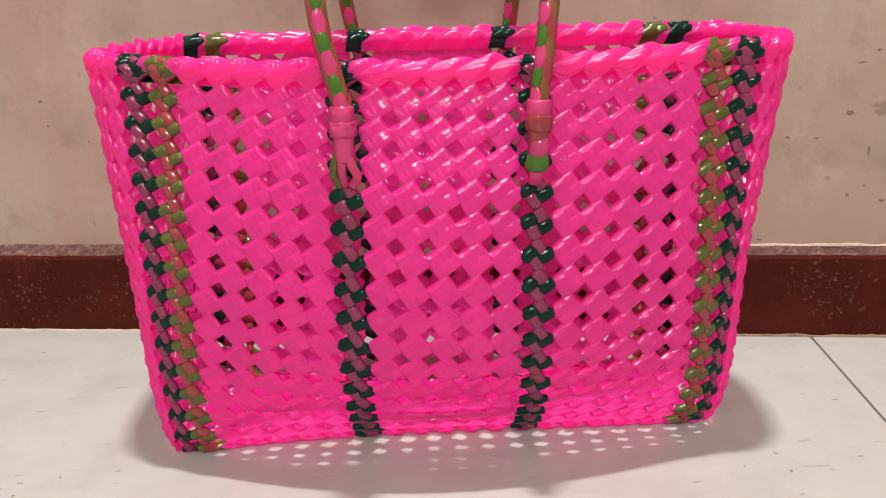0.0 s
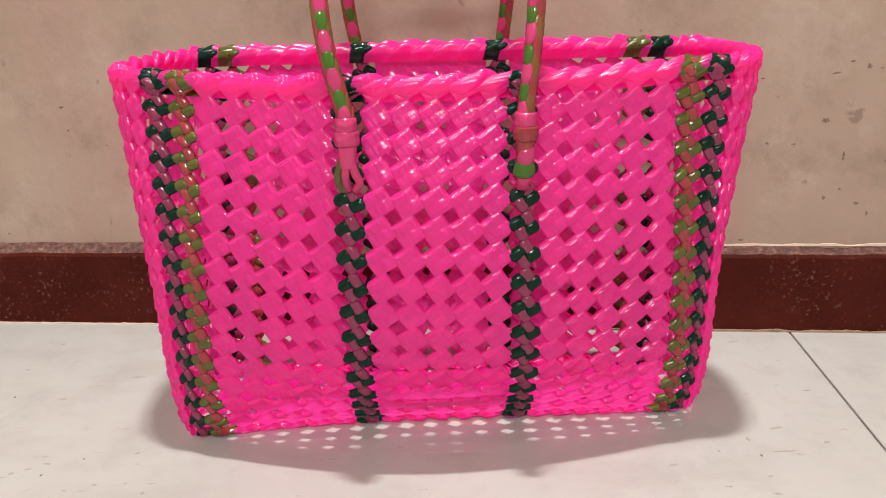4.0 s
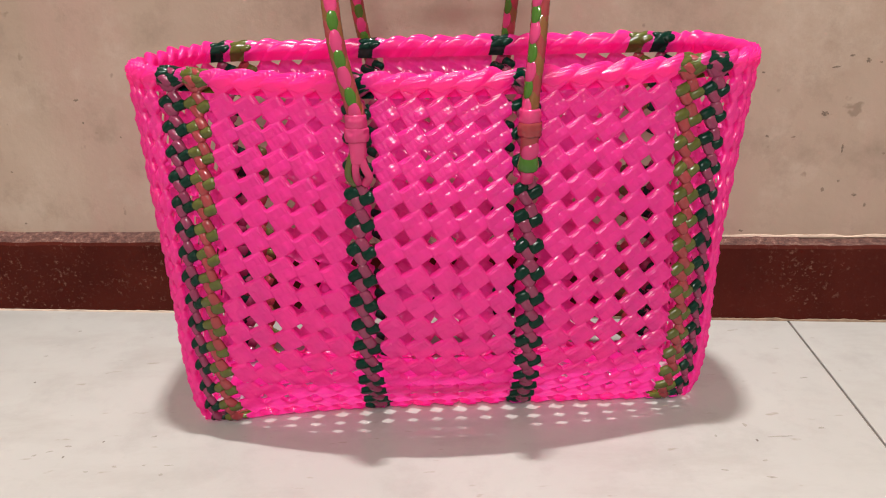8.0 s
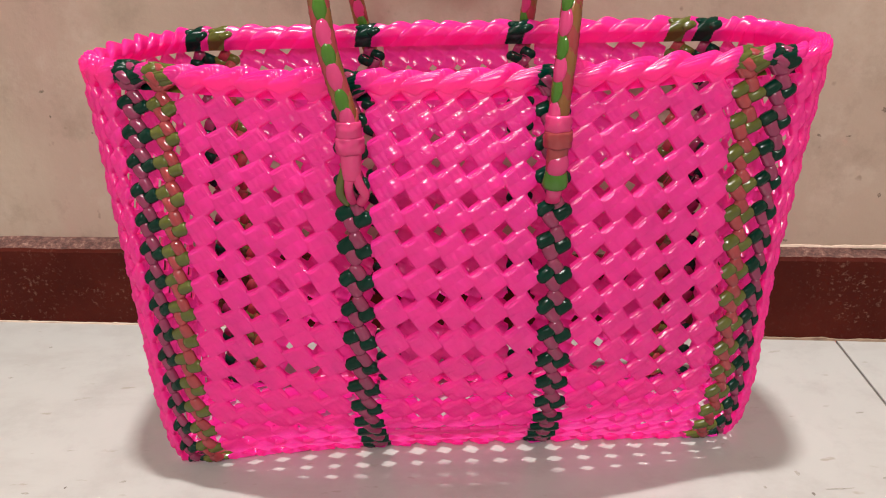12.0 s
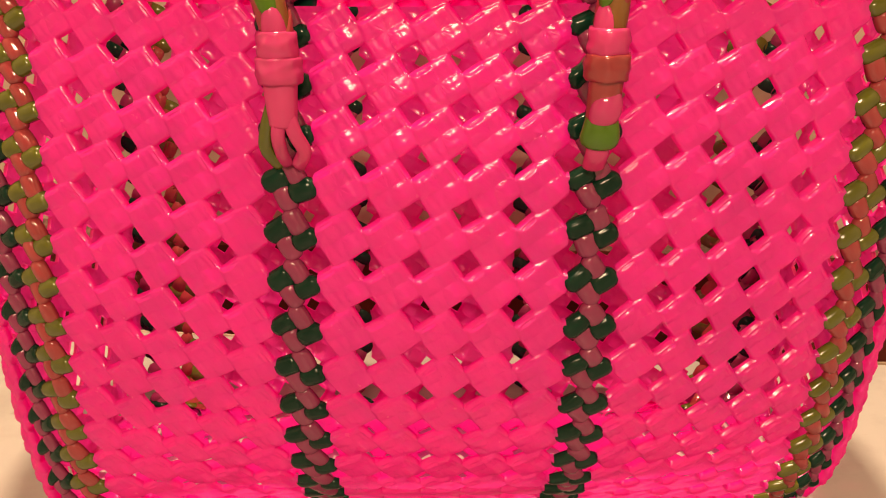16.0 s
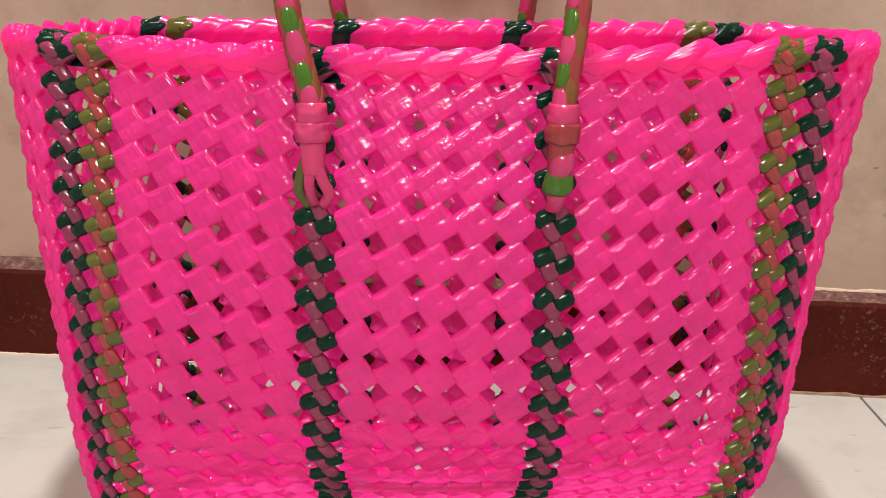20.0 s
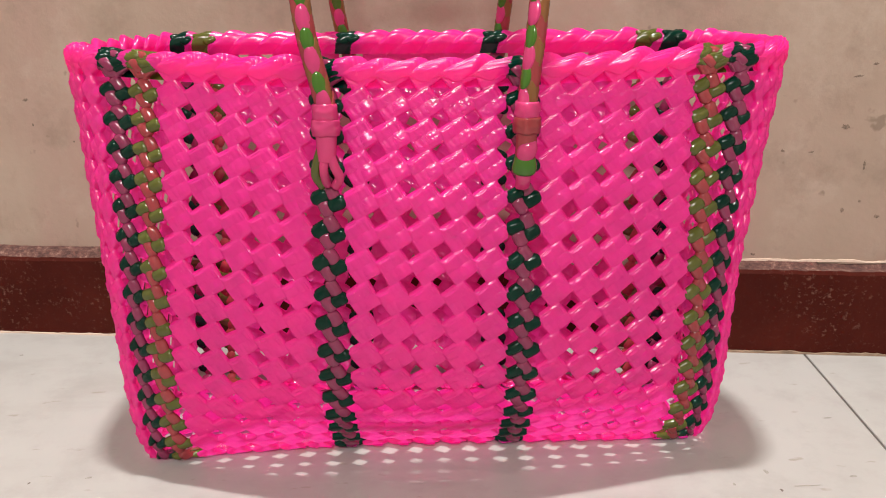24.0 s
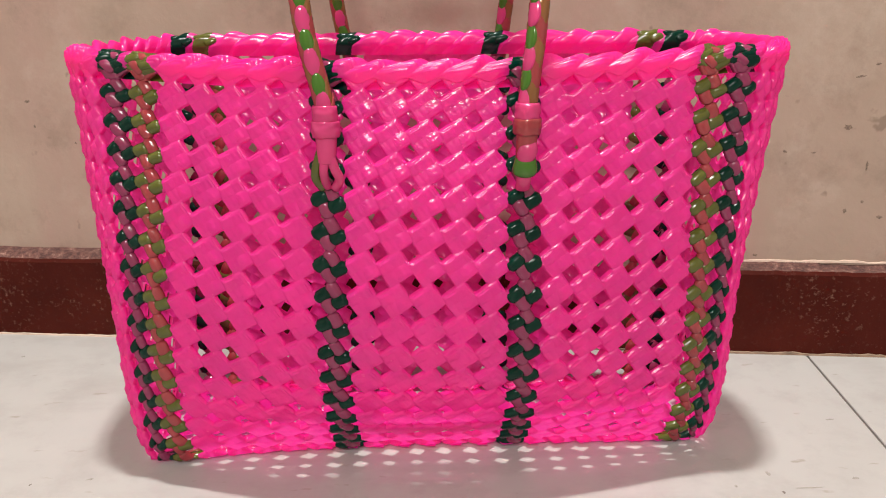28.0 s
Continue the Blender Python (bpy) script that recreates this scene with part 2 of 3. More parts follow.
def skirting():
    """Red-oxide skirting: a tall face with a worn, slightly sloping, rough top."""
    xs = [-2.2 + 0.2 * i for i in range(6)] + [-1.0 + 0.004 * i for i in range(501)] + [1.2 + 0.2 * i for i in range(6)]
    verts, faces, mats = [], [], []
    for x in xs:
        wob = 0.0012 * noise.noise((x * 25, 0, 0)) + 0.0007 * noise.noise((x * 110, 3, 0))
        step = -0.003 if x > 0.385 else (0.002 if x < 0.1 else -0.001)
        ring = [(0.0, 0.0), (0.0005 + wob * 0.3, 0.045), (0.0006, 0.0835 + wob), (0.0025, 0.087 + wob),
                (0.010, 0.0900 + 1.3 * wob + step), (0.017 + wob, 0.0925 + 1.6 * wob + step), (0.0195, 0.0928 + step), (0.0195, 0.0)]
        verts += [WALL @ Vector((x, y, z)) for y, z in ring]
    k = 8
    for i in range(len(xs) - 1):
        for j in range(k - 1):
            faces.append((i * k + j, i * k + k + j, i * k + k + j + 1, i * k + j + 1))
            mats.append(1 if 3 <= j <= 5 else 0)
    ob = mesh_object("baseboard", verts, faces, [RED_OXIDE, ROUGH_TOP], indices=mats, smooth=False)
    return tagged(ob, "dark red oxide cement skirting with a rough worn top", "skirting", "", "structure")


skirting()


def ragged_strip(name, x0, x1, step, y, z, depth, height, seed, material, label):
    """A thin ragged line of mortar along the wall."""
    verts, faces = [], []
    n = int((x1 - x0) / step)
    for i in range(n + 1):
        x = x0 + step * i
        h = height * (0.75 + 0.7 * noise.noise((x * 40, seed, 0)) + 0.35 * noise.noise((x * 170, seed, 2)))
        fade = min(1.0, i / 12, (n - i) / 12)
        h = max(0.0004, h * fade)
        for p in ((y, z), (y - depth, z), (y - depth * 0.8, z + h), (y, z + h * 1.05)):
            verts.append(WALL @ Vector((x, *p)))
    for i in range(n):
        for j in range(3):
            faces.append((i * 4 + j, i * 4 + 4 + j, i * 4 + 5 + j, i * 4 + 1 + j))
    ob = mesh_object(name, verts, faces, [material], smooth=False)
    return tagged(ob, label, "mortar", "", "structure")


ragged_strip("trim_1", 0.18, 1.1, 0.004, 0.0185, 0.0915, 0.002, 0.0026, 5, MORTAR, "pale mortar line above the skirting")
ragged_strip("trim_2", 0.15, 1.2, 0.004, 0.0, 0.0, 0.002, 0.0026, 9, DIRTY_MORTAR, "brown dirty mortar along the foot of the skirting")
ragged_strip("trim_3", -1.0, 0.1, 0.004, 0.0, 0.0, 0.0015, 0.002, 13, MORTAR, "pale mortar smears along the foot of the skirting")


# ---- chips in the plaster and scuffs on the tiles ----
WALL_CHIPS = [(0.412, 0.281, 5.3, 2.6), (0.428, 0.276, 5.3, 6.0), (0.398, 0.27, 9.8, 2.2), (0.394, 0.224, 8.6, 5.9), (0.34, 0.201, 4.5, 3.2), (0.366, 0.2, 5.2, 1.8),
              (0.416, 0.188, 2.4, 12.1), (0.402, 0.144, 4.7, 5.4), (0.435, 0.138, 6.8, 4.1), (0.417, 0.153, 4.1, 3.1), (0.447, 0.127, 3.4, 4.8), (0.457, 0.182, 3.4, 2.7),
              (0.329, 0.266, 3.8, 2.6), (0.44, 0.274, 4.0, 2.0), (0.324, 0.098, 5.3, 3.0), (-0.405, 0.249, 6.4, 3.6), (-0.402, 0.224, 2.9, 3.6), (-0.361, 0.207, 2.8, 2.1),
              (-0.501, 0.168, 3.8, 2.3), (-0.498, 0.105, 3.9, 3.1)]
FLOOR_SCUFFS = [(-0.41, -0.054, 5.0, 3.0), (-0.392, -0.167, 2.6, 3.6), (-0.269, -0.261, 2.2, 3.2), (-0.292, -0.284, 2.2, 3.2), (-0.318, -0.283, 4.5, 2.8), (-0.296, -0.269, 6.7, 2.6),
                (-0.308, -0.277, 6.7, 2.0), (-0.242, -0.294, 5.2, 2.6), (-0.218, -0.291, 3.1, 2.6), (-0.199, -0.302, 3.5, 3.6), (-0.262, -0.302, 5.3, 2.0), (-0.198, -0.29, 10.2, 1.2),
                (-0.228, -0.251, 5.4, 2.8), (-0.414, -0.113, 5.5, 2.6), (0.301, -0.224, 26.0, 1.6), (0.28, -0.231, 2.6, 4.0), (0.277, -0.279, 8.4, 3.2), (0.276, -0.209, 3.8, 7.2),
                (0.278, -0.258, 4.6, 2.5), (0.353, -0.126, 9.7, 2.0), (0.338, -0.21, 6.6, 3.3), (0.248, -0.226, 3.1, 3.0), (0.244, -0.272, 5.9, 2.4)]


def blotch(name, m, width, height, seed, material, parent):
    """A thin ragged flake of dirt, lying on the plane z = 0 of the pose m."""
    rng = random.Random(seed)
    lean = rng.uniform(-0.5, 0.5)
    verts = [Vector((0, 0, 0.0003))]
    n = 16
    for i in range(n):
        a = 2 * math.pi * i / n
        r = 0.5 * rng.uniform(0.55, 1.1)
        x, y = width * r * math.cos(a), height * r * math.sin(a)
        verts.append(Vector((x, y + lean * x * 0.4, 0.0002)))
    faces = [(0, 1 + i, 1 + (i + 1) % n) for i in range(n)]
    mesh_object(name, [m @ v for v in verts], faces, [material], parent, smooth=False)


for i, (x, z, w, h) in enumerate(WALL_CHIPS):
    blotch("chip", WALL @ pose(x, 0.018, z, 90), w / 1000, h / 1000, i, PLASTER_DIRT, wall_back)
for i, (x, y, w, h) in enumerate(FLOOR_SCUFFS):
    blotch("scuff", WALL @ pose(x, y, 0.0, 0, 0, 8), w / 1000, h / 1000, 50 + i, DIRT if h > 2.9 and w < 3 else FAINT_DIRT, floor)


# ---- the basket's shape ----
PITCH = 0.0203
COLS, ROWS_UP = 64, 14                    # knots round the basket; rows below the first
Z_AT = np.array([0.000, 0.020, 0.055, 0.090, 0.125, 0.160, 0.220, 0.300])
FRONT_EDGE = np.array([0.534, 0.522, 0.515, 0.511, 0.509, 0.508, 0.509, 0.514])
FRONT_MID = np.array([0.546, 0.525, 0.494, 0.479, 0.470, 0.468, 0.474, 0.490])
BACK_EDGE = np.array([0.636, 0.643, 0.648, 0.652, 0.655, 0.656, 0.657, 0.658])
BACK_MID = np.array([0.636, 0.645, 0.655, 0.663, 0.667, 0.668, 0.668, 0.664])
SIDE_OUT = np.array([0.020, 0.025, 0.027, 0.027, 0.028, 0.030, 0.036, 0.043])
HALF = 0.2035
TWIST = np.array([0.008, 0.006, 0.003, 0.001, -0.001, -0.003, -0.006, -0.010])   # how far the front turns about the upright


def smooth_table(z, values):
    """A smooth value through a table along the height."""
    return 0.25 * (np.interp(z - 0.012, Z_AT, values) + 2 * np.interp(z, Z_AT, values) + np.interp(z + 0.012, Z_AT, values))


def ring_point(c, z):
    """The basket's skin at column c (0: middle of the front, 32: middle of the back) and height z."""
    c = (c + 32) % 64 - 32
    sign, a = (1, c) if c >= 0 else (-1, -c)
    fe, fm, be, bmid = (float(smooth_table(z, t)) for t in (FRONT_EDGE, FRONT_MID, BACK_EDGE, BACK_MID))
    lean = sign * float(smooth_table(z, TWIST))
    fe += lean * (a / 10 if a < 10 else 1.0)
    half = HALF * (0.985 if sign < 0 else 0.998)
    turn = 0.03 + 0.07 * min(1.0, z / 0.2)               # the back stands turned like the wall behind it
    wide = min(1.0, max(0.0, (0.25 - z) / 0.17))
    if a > 9:
        fe += 0.004 * wide * (min(a, 10) - 9)
    if a <= 10:
        s = a / 10 * (1 + 0.055 * wide) if a <= 9 else 0.9 * (1 + 0.055 * wide) + (a - 9) * (0.1 - 0.0195 * wide)
        return sign * half * s, fe + (fm - fe) * (1 - (a / 10) ** 2) ** 1.2
    if a >= 22:
        b = (32 - a) / 10
        return sign * half * b, be + (bmid - be) * (1 - b * b) ** 1.2 - turn * sign * half * b
    be -= turn * sign * half
    half *= 1 + 0.03 * wide
    s = math.pi * (a - 10) / 12
    out = float(smooth_table(z, SIDE_OUT) + np.interp(z, (0, 0.05, 0.10, 0.16, 0.22, 0.29), (-0.003, -0.002, -0.001, 0.001, 0.002, 0.003) if sign < 0 else (-0.004, -0.006, -0.008, -0.009, -0.006, 0.0)))
    cos = math.cos(s)
    return sign * (half + out * math.sin(s) ** 0.75), 0.5 * (fe + be) - 0.5 * (be - fe) * math.copysign(abs(cos) ** 0.85, cos)


FOOT_Z = 0.006


def top_height(c):
    """Height of the first row: the front edge sags, the back stands higher."""
    a = abs((c + 32) % 64 - 32) / 32
    return 0.286 + 0.006 * min(1.0, a / 0.3) ** 2 + 0.006 * max(0.0, min(1.0, (a - 0.3) / 0.4))


SUB_C, SUB_R = 4, 4


def skin_table():
    """Places on the skin at quarter columns and quarter rows, the rows spread evenly down each column."""
    table = np.zeros((COLS * SUB_C, (ROWS_UP + 1) * SUB_R + 1, 3))
    for i in range(COLS * SUB_C):
        heights = np.linspace(top_height(i / SUB_C), FOOT_Z, 61)
        line = np.array([(*ring_point(i / SUB_C, z), z) for z in heights])
        run = np.concatenate(([0.0], np.cumsum(np.linalg.norm(np.diff(line, axis=0), axis=1))))
        want = np.arange((ROWS_UP + 1) * SUB_R + 1) / SUB_R * run[-1] / ROWS_UP
        for k in range(3):
            table[i, :, k] = np.interp(want, run, line[:, k])
        for j, w in enumerate(want):
            if w > run[-1]:
                inward = Vector((-line[-1][0] * 0.3, 0.59 - line[-1][1], 0)).normalized()
                table[i, j, :2] += np.array(inward[:2]) * (w - run[-1])
    return table


SKIN = skin_table()


def skin(c, r):
    """The place at column c and row r (arrays)."""
    c = np.mod(np.asarray(c, float), COLS) * SUB_C
    above = np.minimum(np.asarray(r, float), 0)[..., None]          # above the first row it runs straight on
    r = np.clip(np.asarray(r, float), 0, ROWS_UP + 1) * SUB_R
    i, j = np.floor(c).astype(int), np.minimum(np.floor(r).astype(int), SKIN.shape[1] - 2)
    u, v = (c - i)[..., None], (r - j)[..., None]
    i, i1 = i % SKIN.shape[0], (i + 1) % SKIN.shape[0]
    slope = SUB_R / 2 * ((SKIN[i, 2] - SKIN[i, 0]) * (1 - u) + (SKIN[i1, 2] - SKIN[i1, 0]) * u)
    return (above * slope + SKIN[i, j] * (1 - u) * (1 - v) + SKIN[i1, j] * u * (1 - v) + SKIN[i, j + 1] * (1 - u) * v + SKIN[i1, j + 1] * u * v)


def skin_frame(c, r):
    """Place, step along a column's width, step down a row, and outward normal at (c, r)."""
    p = skin(c, r)
    du = skin(np.asarray(c) + 0.5, r) - skin(np.asarray(c) - 0.5, r)
    r0, r1 = np.asarray(r) - 0.5, np.minimum(np.asarray(r) + 0.5, ROWS_UP + 1)
    dv = (skin(c, r1) - skin(c, r0)) / (r1 - r0)[..., None]
    n = np.cross(dv, du)
    n /= np.linalg.norm(n, axis=-1, keepdims=True)
    return p, du, dv, -n * np.sign(-1)


def outward(n, p):
    flip = np.sign((n[..., 0] * p[..., 0] * 0.3) + n[..., 1] * (p[..., 1] - 0.59))
    return n * flip[..., None]


# ---- woven knots ----
ALONG = {"near": np.array([-1, -0.96, -0.86, -0.7, -0.45, -0.1, 0.3, 0.65, 1.0]), "far": np.array([-1, -0.85, -0.3, 0.4, 1.0])}
HALF_ACROSS = {"near": [0.1, 0.24, 0.34, 0.42, 0.52, 0.62, 0.70, 0.79, 0.88, 0.95, 1.0], "far": [0.45, 0.85, 1.0]}
ACROSS = {k: np.array([-x for x in reversed(v)] + [0.0] + v) for k, v in HALF_ACROSS.items()}


def lobe(length, width, height, turn, cx, cy, seed, detail="near", rib=0.00011, inner=0.4):
    """One visible loop of strip: (x, y in pitches, height in metres), faces. It runs from a rounded outer fold to an inner end that dips
    below its neighbour, and has fine ribs along both edges."""
    rng = np.random.default_rng(seed)
    us, vs = ALONG[detail], ACROSS[detail]
    nu, nv = len(us), len(vs)
    u, v = np.meshgrid(us, vs, indexing="ij")
    t, w = np.clip(-u, 0, 1), np.clip(u, 0, 1)
    rise = np.sqrt(1 - 0.97 * t ** 5) * (1 - inner * w ** 4)
    across = (1 - 0.96 * np.abs(v) ** 2.1) ** 0.5
    ribs = np.cos(2 * math.pi * (np.abs(v) - 0.79) / 0.27) * np.exp(-((np.abs(v) - 0.68) / 0.24) ** 2)
    sway = rng.normal(0, 0.05) * v + rng.normal(0, 0.05) * u + 0.05 * np.sin(2.2 * u + rng.uniform(0, 6)) * v
    h = height * (rise * across + sway * across) + rib * rng.uniform(0.6, 1.3) * ribs * np.sqrt(1 - t ** 4)
    a = u * length * (1 - 0.28 * t * np.abs(v) ** 2.5 - 0.12 * w * np.abs(v) ** 3)
    b = v * width * (1 - 0.16 * t ** 3 - 0.10 * w ** 2) + rng.normal(0, 0.05) * u * u * width
    cos, sin = math.cos(turn), math.sin(turn)
    top = np.stack([cx + a * cos - b * sin, cy + a * sin + b * cos, h], -1).reshape(-1, 3)
    edge = [i * nv for i in range(nu)] + [(nu - 1) * nv + j for j in range(1, nv)] + [i * nv + nv - 1 for i in range(nu - 2, -1, -1)] + [j for j in range(nv - 2, 0, -1)]
    low = top[edge] * np.array([1, 1, 0]) + np.array([0, 0, -0.0007])
    m = len(top)
    faces = [(i * nv + j, (i + 1) * nv + j, (i + 1) * nv + j + 1, i * nv + j + 1) for i in range(nu - 1) for j in range(nv - 1)]
    k = len(edge)
    faces += [(edge[(i + 1) % k], edge[i], m + i, m + (i + 1) % k) for i in range(k)]
    faces.append(tuple(m + i for i in range(k - 1, -1, -1)))
    return np.concatenate([top, low]), faces


def tightness(c, r):
    """Size of the hole below and to the right of knot (c, r), in pitches: wider in the middle rows, close on the sides and the back."""
    a = abs((c + 32.5) % 64 - 32)
    if r < -1 or (r == -1 and a > 26):
        return 0.03
    if r >= 13:
        return 0.36
    if a > 10:
        if a <= 21:
            return 0.29
        return (0.29 if a < 26 else 0.16) if r <= 1 else 0.235
    return 0.275 if r <= 4 else (0.31 if r <= 9 else 0.285)


def column_kind(c):
    """Colour of the upright strips: the pairs near the corners and the single dark ones below the handles."""
    a = abs((c + 32) % 64 - 32)
    a = a if a <= 16 else 32 - a
    return {10: "dark", 9: "olive", 3: "dark"}.get(a, "pink")


KIND_MATS = {"pink": (PINK, PINK), "dark": (GREEN, MAUVE), "olive": (OLIVE, RUST)}
basket = tagged(new("woven_basket"), "bright pink woven plastic basket with green stripes on the floor", "basket")


def row_down(w):
    """Where row w lies on the skin: the rows lie closer below the rim."""
    return w + 0.18 + 0.45 * np.exp(-(w + 1) / 2.5)


def on_skin(x, y, h, c, r):
    """Places of points (x to the right, y up, in pitches from knot (c, r)) that stand h metres proud of the skin."""
    p, du, dv, n = skin_frame(c + x, row_down(np.maximum(r - y, -1.05)))
    return p + outward(n, p) * np.asarray(h)[:, None]


LEAN = math.radians(-11)
RISE = math.radians(31)                   # the strips of the rows rise to the right, those of the columns stand square to them


def hole_in(i, j):
    """Size and turn of the hole between the knots i, i + 1 and the rows j, j + 1."""
    rng = random.Random((i % 64) * 97 + j * 13 + 5)
    return tightness(i, j) * rng.uniform(0.93, 1.06) * (1.09 if abs((i + 32.5) % 64 - 32) <= 10 else 1.0), LEAN + rng.gauss(0, 0.05)


FINE = np.array([0.40, 0.34, 0.285, 0.235, 0.195, 0.165, 0.14, 0.12, 0.104, 0.09, 0.077, 0.065, 0.054, 0.043, 0.032, 0.022, 0.013, 0.005, 0.0])
COARSE = np.array([0.33, 0.2, 0.12, 0.06, 0.02, 0.0])


def pink_knot(c, r, around=76, inset=FINE, relief=1.0, bulge=1.0):
    """A knot drawn tight: its loops run into one another and into the next knots, and stop at the slanting holes of the mesh."""
    corners = [(di + 0.5, -(dj + 0.5), *hole_in(c + di, r + dj)) for di in (-1, 0) for dj in (-1, 0)]
    bounds = 0.501

    def gap(x, y):
        """Distance to the nearest hole's edge, and how far that edge is the lower right or the lower left one of its hole."""
        best, right, left, off = np.full(np.shape(x), 9.0), np.zeros(np.shape(x)), np.zeros(np.shape(x)), np.zeros(np.shape(x))
        for cx, cy, size, turn in corners:
            px, py = x - cx, y - cy
            qx, qy = px * math.cos(turn) + py * math.sin(turn), -px * math.sin(turn) + py * math.cos(turn)
            d = (np.abs(qx) + np.abs(qy) - size) / math.sqrt(2)
            near = d < best
            best = np.where(near, d, best)
            right = np.where(near, (qx > 0) & (qy < 0), right)
            left = np.where(near, (qx < 0) & (qy < 0), left)
            off = np.where(near, (np.abs(qx) - np.abs(qy)) / math.sqrt(2), off)
        return best, right, left, off

    theta = list(np.linspace(0, 2 * math.pi, around, endpoint=False))
    for ax, ay, size, lean in corners:           # the tips of the holes stay sharp
        for k in range(4):
            tipx, tipy = ax + size * math.cos(lean + k * math.pi / 2), ay + size * math.sin(lean + k * math.pi / 2)
            if max(abs(tipx), abs(tipy)) < bounds:
                theta.append(math.atan2(tipy, tipx) % (2 * math.pi))
    many = np.linspace(0, 2 * math.pi, 720, endpoint=False)
    far = bounds / np.maximum(np.abs(np.cos(many)), np.abs(np.sin(many)))
    shut = gap(far * np.cos(many), far * np.sin(many))[0] > 0
    theta += list(many[shut != np.roll(shut, 1)]) + list(many[np.roll(shut, -1) != shut])
    theta = np.unique(np.round(theta, 3))
    around = len(theta)
    cx, cy = np.cos(theta), np.sin(theta)
    reach = bounds / np.maximum(np.abs(cx), np.abs(cy))
    low, high = np.zeros(around), reach.copy()
    for _ in range(24):
        mid = 0.5 * (low + high)
        inside = gap(cx * mid, cy * mid)[0] > 0
        low, high = np.where(inside, mid, low), np.where(inside, high, mid)
    open_side = gap(cx * reach, cy * reach)[0] > 0
    reach = np.where(open_side, reach, low)
    rings = len(inset)
    radii = reach[None, :] - inset[:, None] * np.minimum(1.0, reach / 0.42)[None, :]
    x = np.concatenate([[0.0], (radii * cx).ravel()])
    y = np.concatenate([[0.0], (radii * cy).ravel()])
    d, right, left, off = gap(x, y)
    d = np.maximum(d, 0)
    mid = np.exp(-(off / 0.18) ** 4)
    roll = 0.05 + relief * mid * np.where(right > 0, 0.15, np.where(left > 0, 0.11, 0.0))      # the lower edges of a hole are rolled
    edge = np.sqrt(np.clip(1 - (1 - np.minimum(d / roll, 1)) ** 2, 0, 1))
    # loops: those of the rows lie higher than those of the columns, and each stops in a low round step on the next
    dome, step = np.zeros_like(x), np.zeros_like(x)
    for ox in (-1, 0, 1):
        for oy in (-1, 0, 1):
            for angle, way, high in ((180, 0, 0.0014), (0, 0, 0.0014), (90, -1, 0.0010), (-90, -1, 0.0010)):
                a, w = math.radians(angle) - 0.27, RISE + way * math.pi / 2
                px, py = x - 0.295 * math.cos(a) - ox, y - 0.295 * math.sin(a) - oy
                u, v = px * math.cos(w) + py * math.sin(w), -px * math.sin(w) + py * math.cos(w)
                dome = np.maximum(dome, high * np.exp(-(u / 0.36) ** 2 - (v / 0.25) ** 4))
            for nx, ny, w in ((0.5, 0.0, RISE), (0.0, 0.5, RISE - math.pi / 2)):
                px, py = x - nx - ox, y - ny - oy
                u, v = px * math.cos(w) + py * math.sin(w), -px * math.sin(w) + py * math.cos(w)
                step += (0.00018 + 0.00018 * min(1.0, max(0.0, (r - 3) / 4))) * np.tanh((u + 0.9 * v * v - 0.03) / 0.02) * np.exp(-(u / 0.22) ** 4 - (v / 0.26) ** 6)
    tx, ty = x * math.cos(LEAN) + y * math.sin(LEAN), -x * math.sin(LEAN) + y * math.cos(LEAN)
    up, down = (tx + ty) / math.sqrt(2), (tx - ty) / math.sqrt(2)
    step += (0.00020 * np.tanh((0.20 - np.abs(up)) / 0.018) - 0.00016 * np.tanh((0.24 - np.abs(down)) / 0.02)) * np.exp(-((x * x + y * y) / 0.14) ** 3)
    fine = np.array([noise.noise((3.2 * (c + px) + 2.0 * (r - py), 7.0 * (r - py) - 4.0 * (c + px), 1.7)) for px, py in zip(x, y)])
    wave = np.array([noise.noise((2.1 * (c + px), 2.1 * (r - py), 9.4)) for px, py in zip(x, y)])
    bend = np.array([noise.noise((0.9 * (c + px), 0.9 * (r - py), 31.0)) for px, py in zip(x, y)])
    crinkle = 0.00013 * (1 - np.clip(np.abs(fine) / 0.10, 0, 1)) ** 1.5
    strong = np.where(right > 0, 1.0 + 0.9 * bend, np.where(left > 0, 0.85 - 0.9 * bend, 0.15)) * mid
    ribs = np.cos(2 * math.pi * (d - 0.06) / 0.10) * np.exp(-((d - 0.10) / 0.08) ** 2) * np.clip(strong, 0, 2)
    top = edge * (0.0013 + bulge * dome + relief * (step - crinkle) + 0.0002 * wave) + 0.00032 * relief * ribs * edge
    n = len(x)
    ends = 1 + (rings - 1) * around + np.arange(around)
    verts = np.concatenate([on_skin(x, y, top, c, r), on_skin(x[ends], y[ends], top[ends], c, r), on_skin(x[ends], y[ends], np.full(around, -0.0009), c, r)])
    faces = []
    for j in range(around):
        j1 = (j + 1) % around
        faces.append((0, 1 + j, 1 + j1))
        for i in range(rings - 1):
            faces.append((1 + i * around + j, 1 + (i + 1) * around + j, 1 + (i + 1) * around + j1, 1 + i * around + j1))
        if not (open_side[j] and open_side[j1]):
            faces.append((n + j, n + around + j, n + around + j1, n + j1))
    return verts, faces, [0] * len(faces)


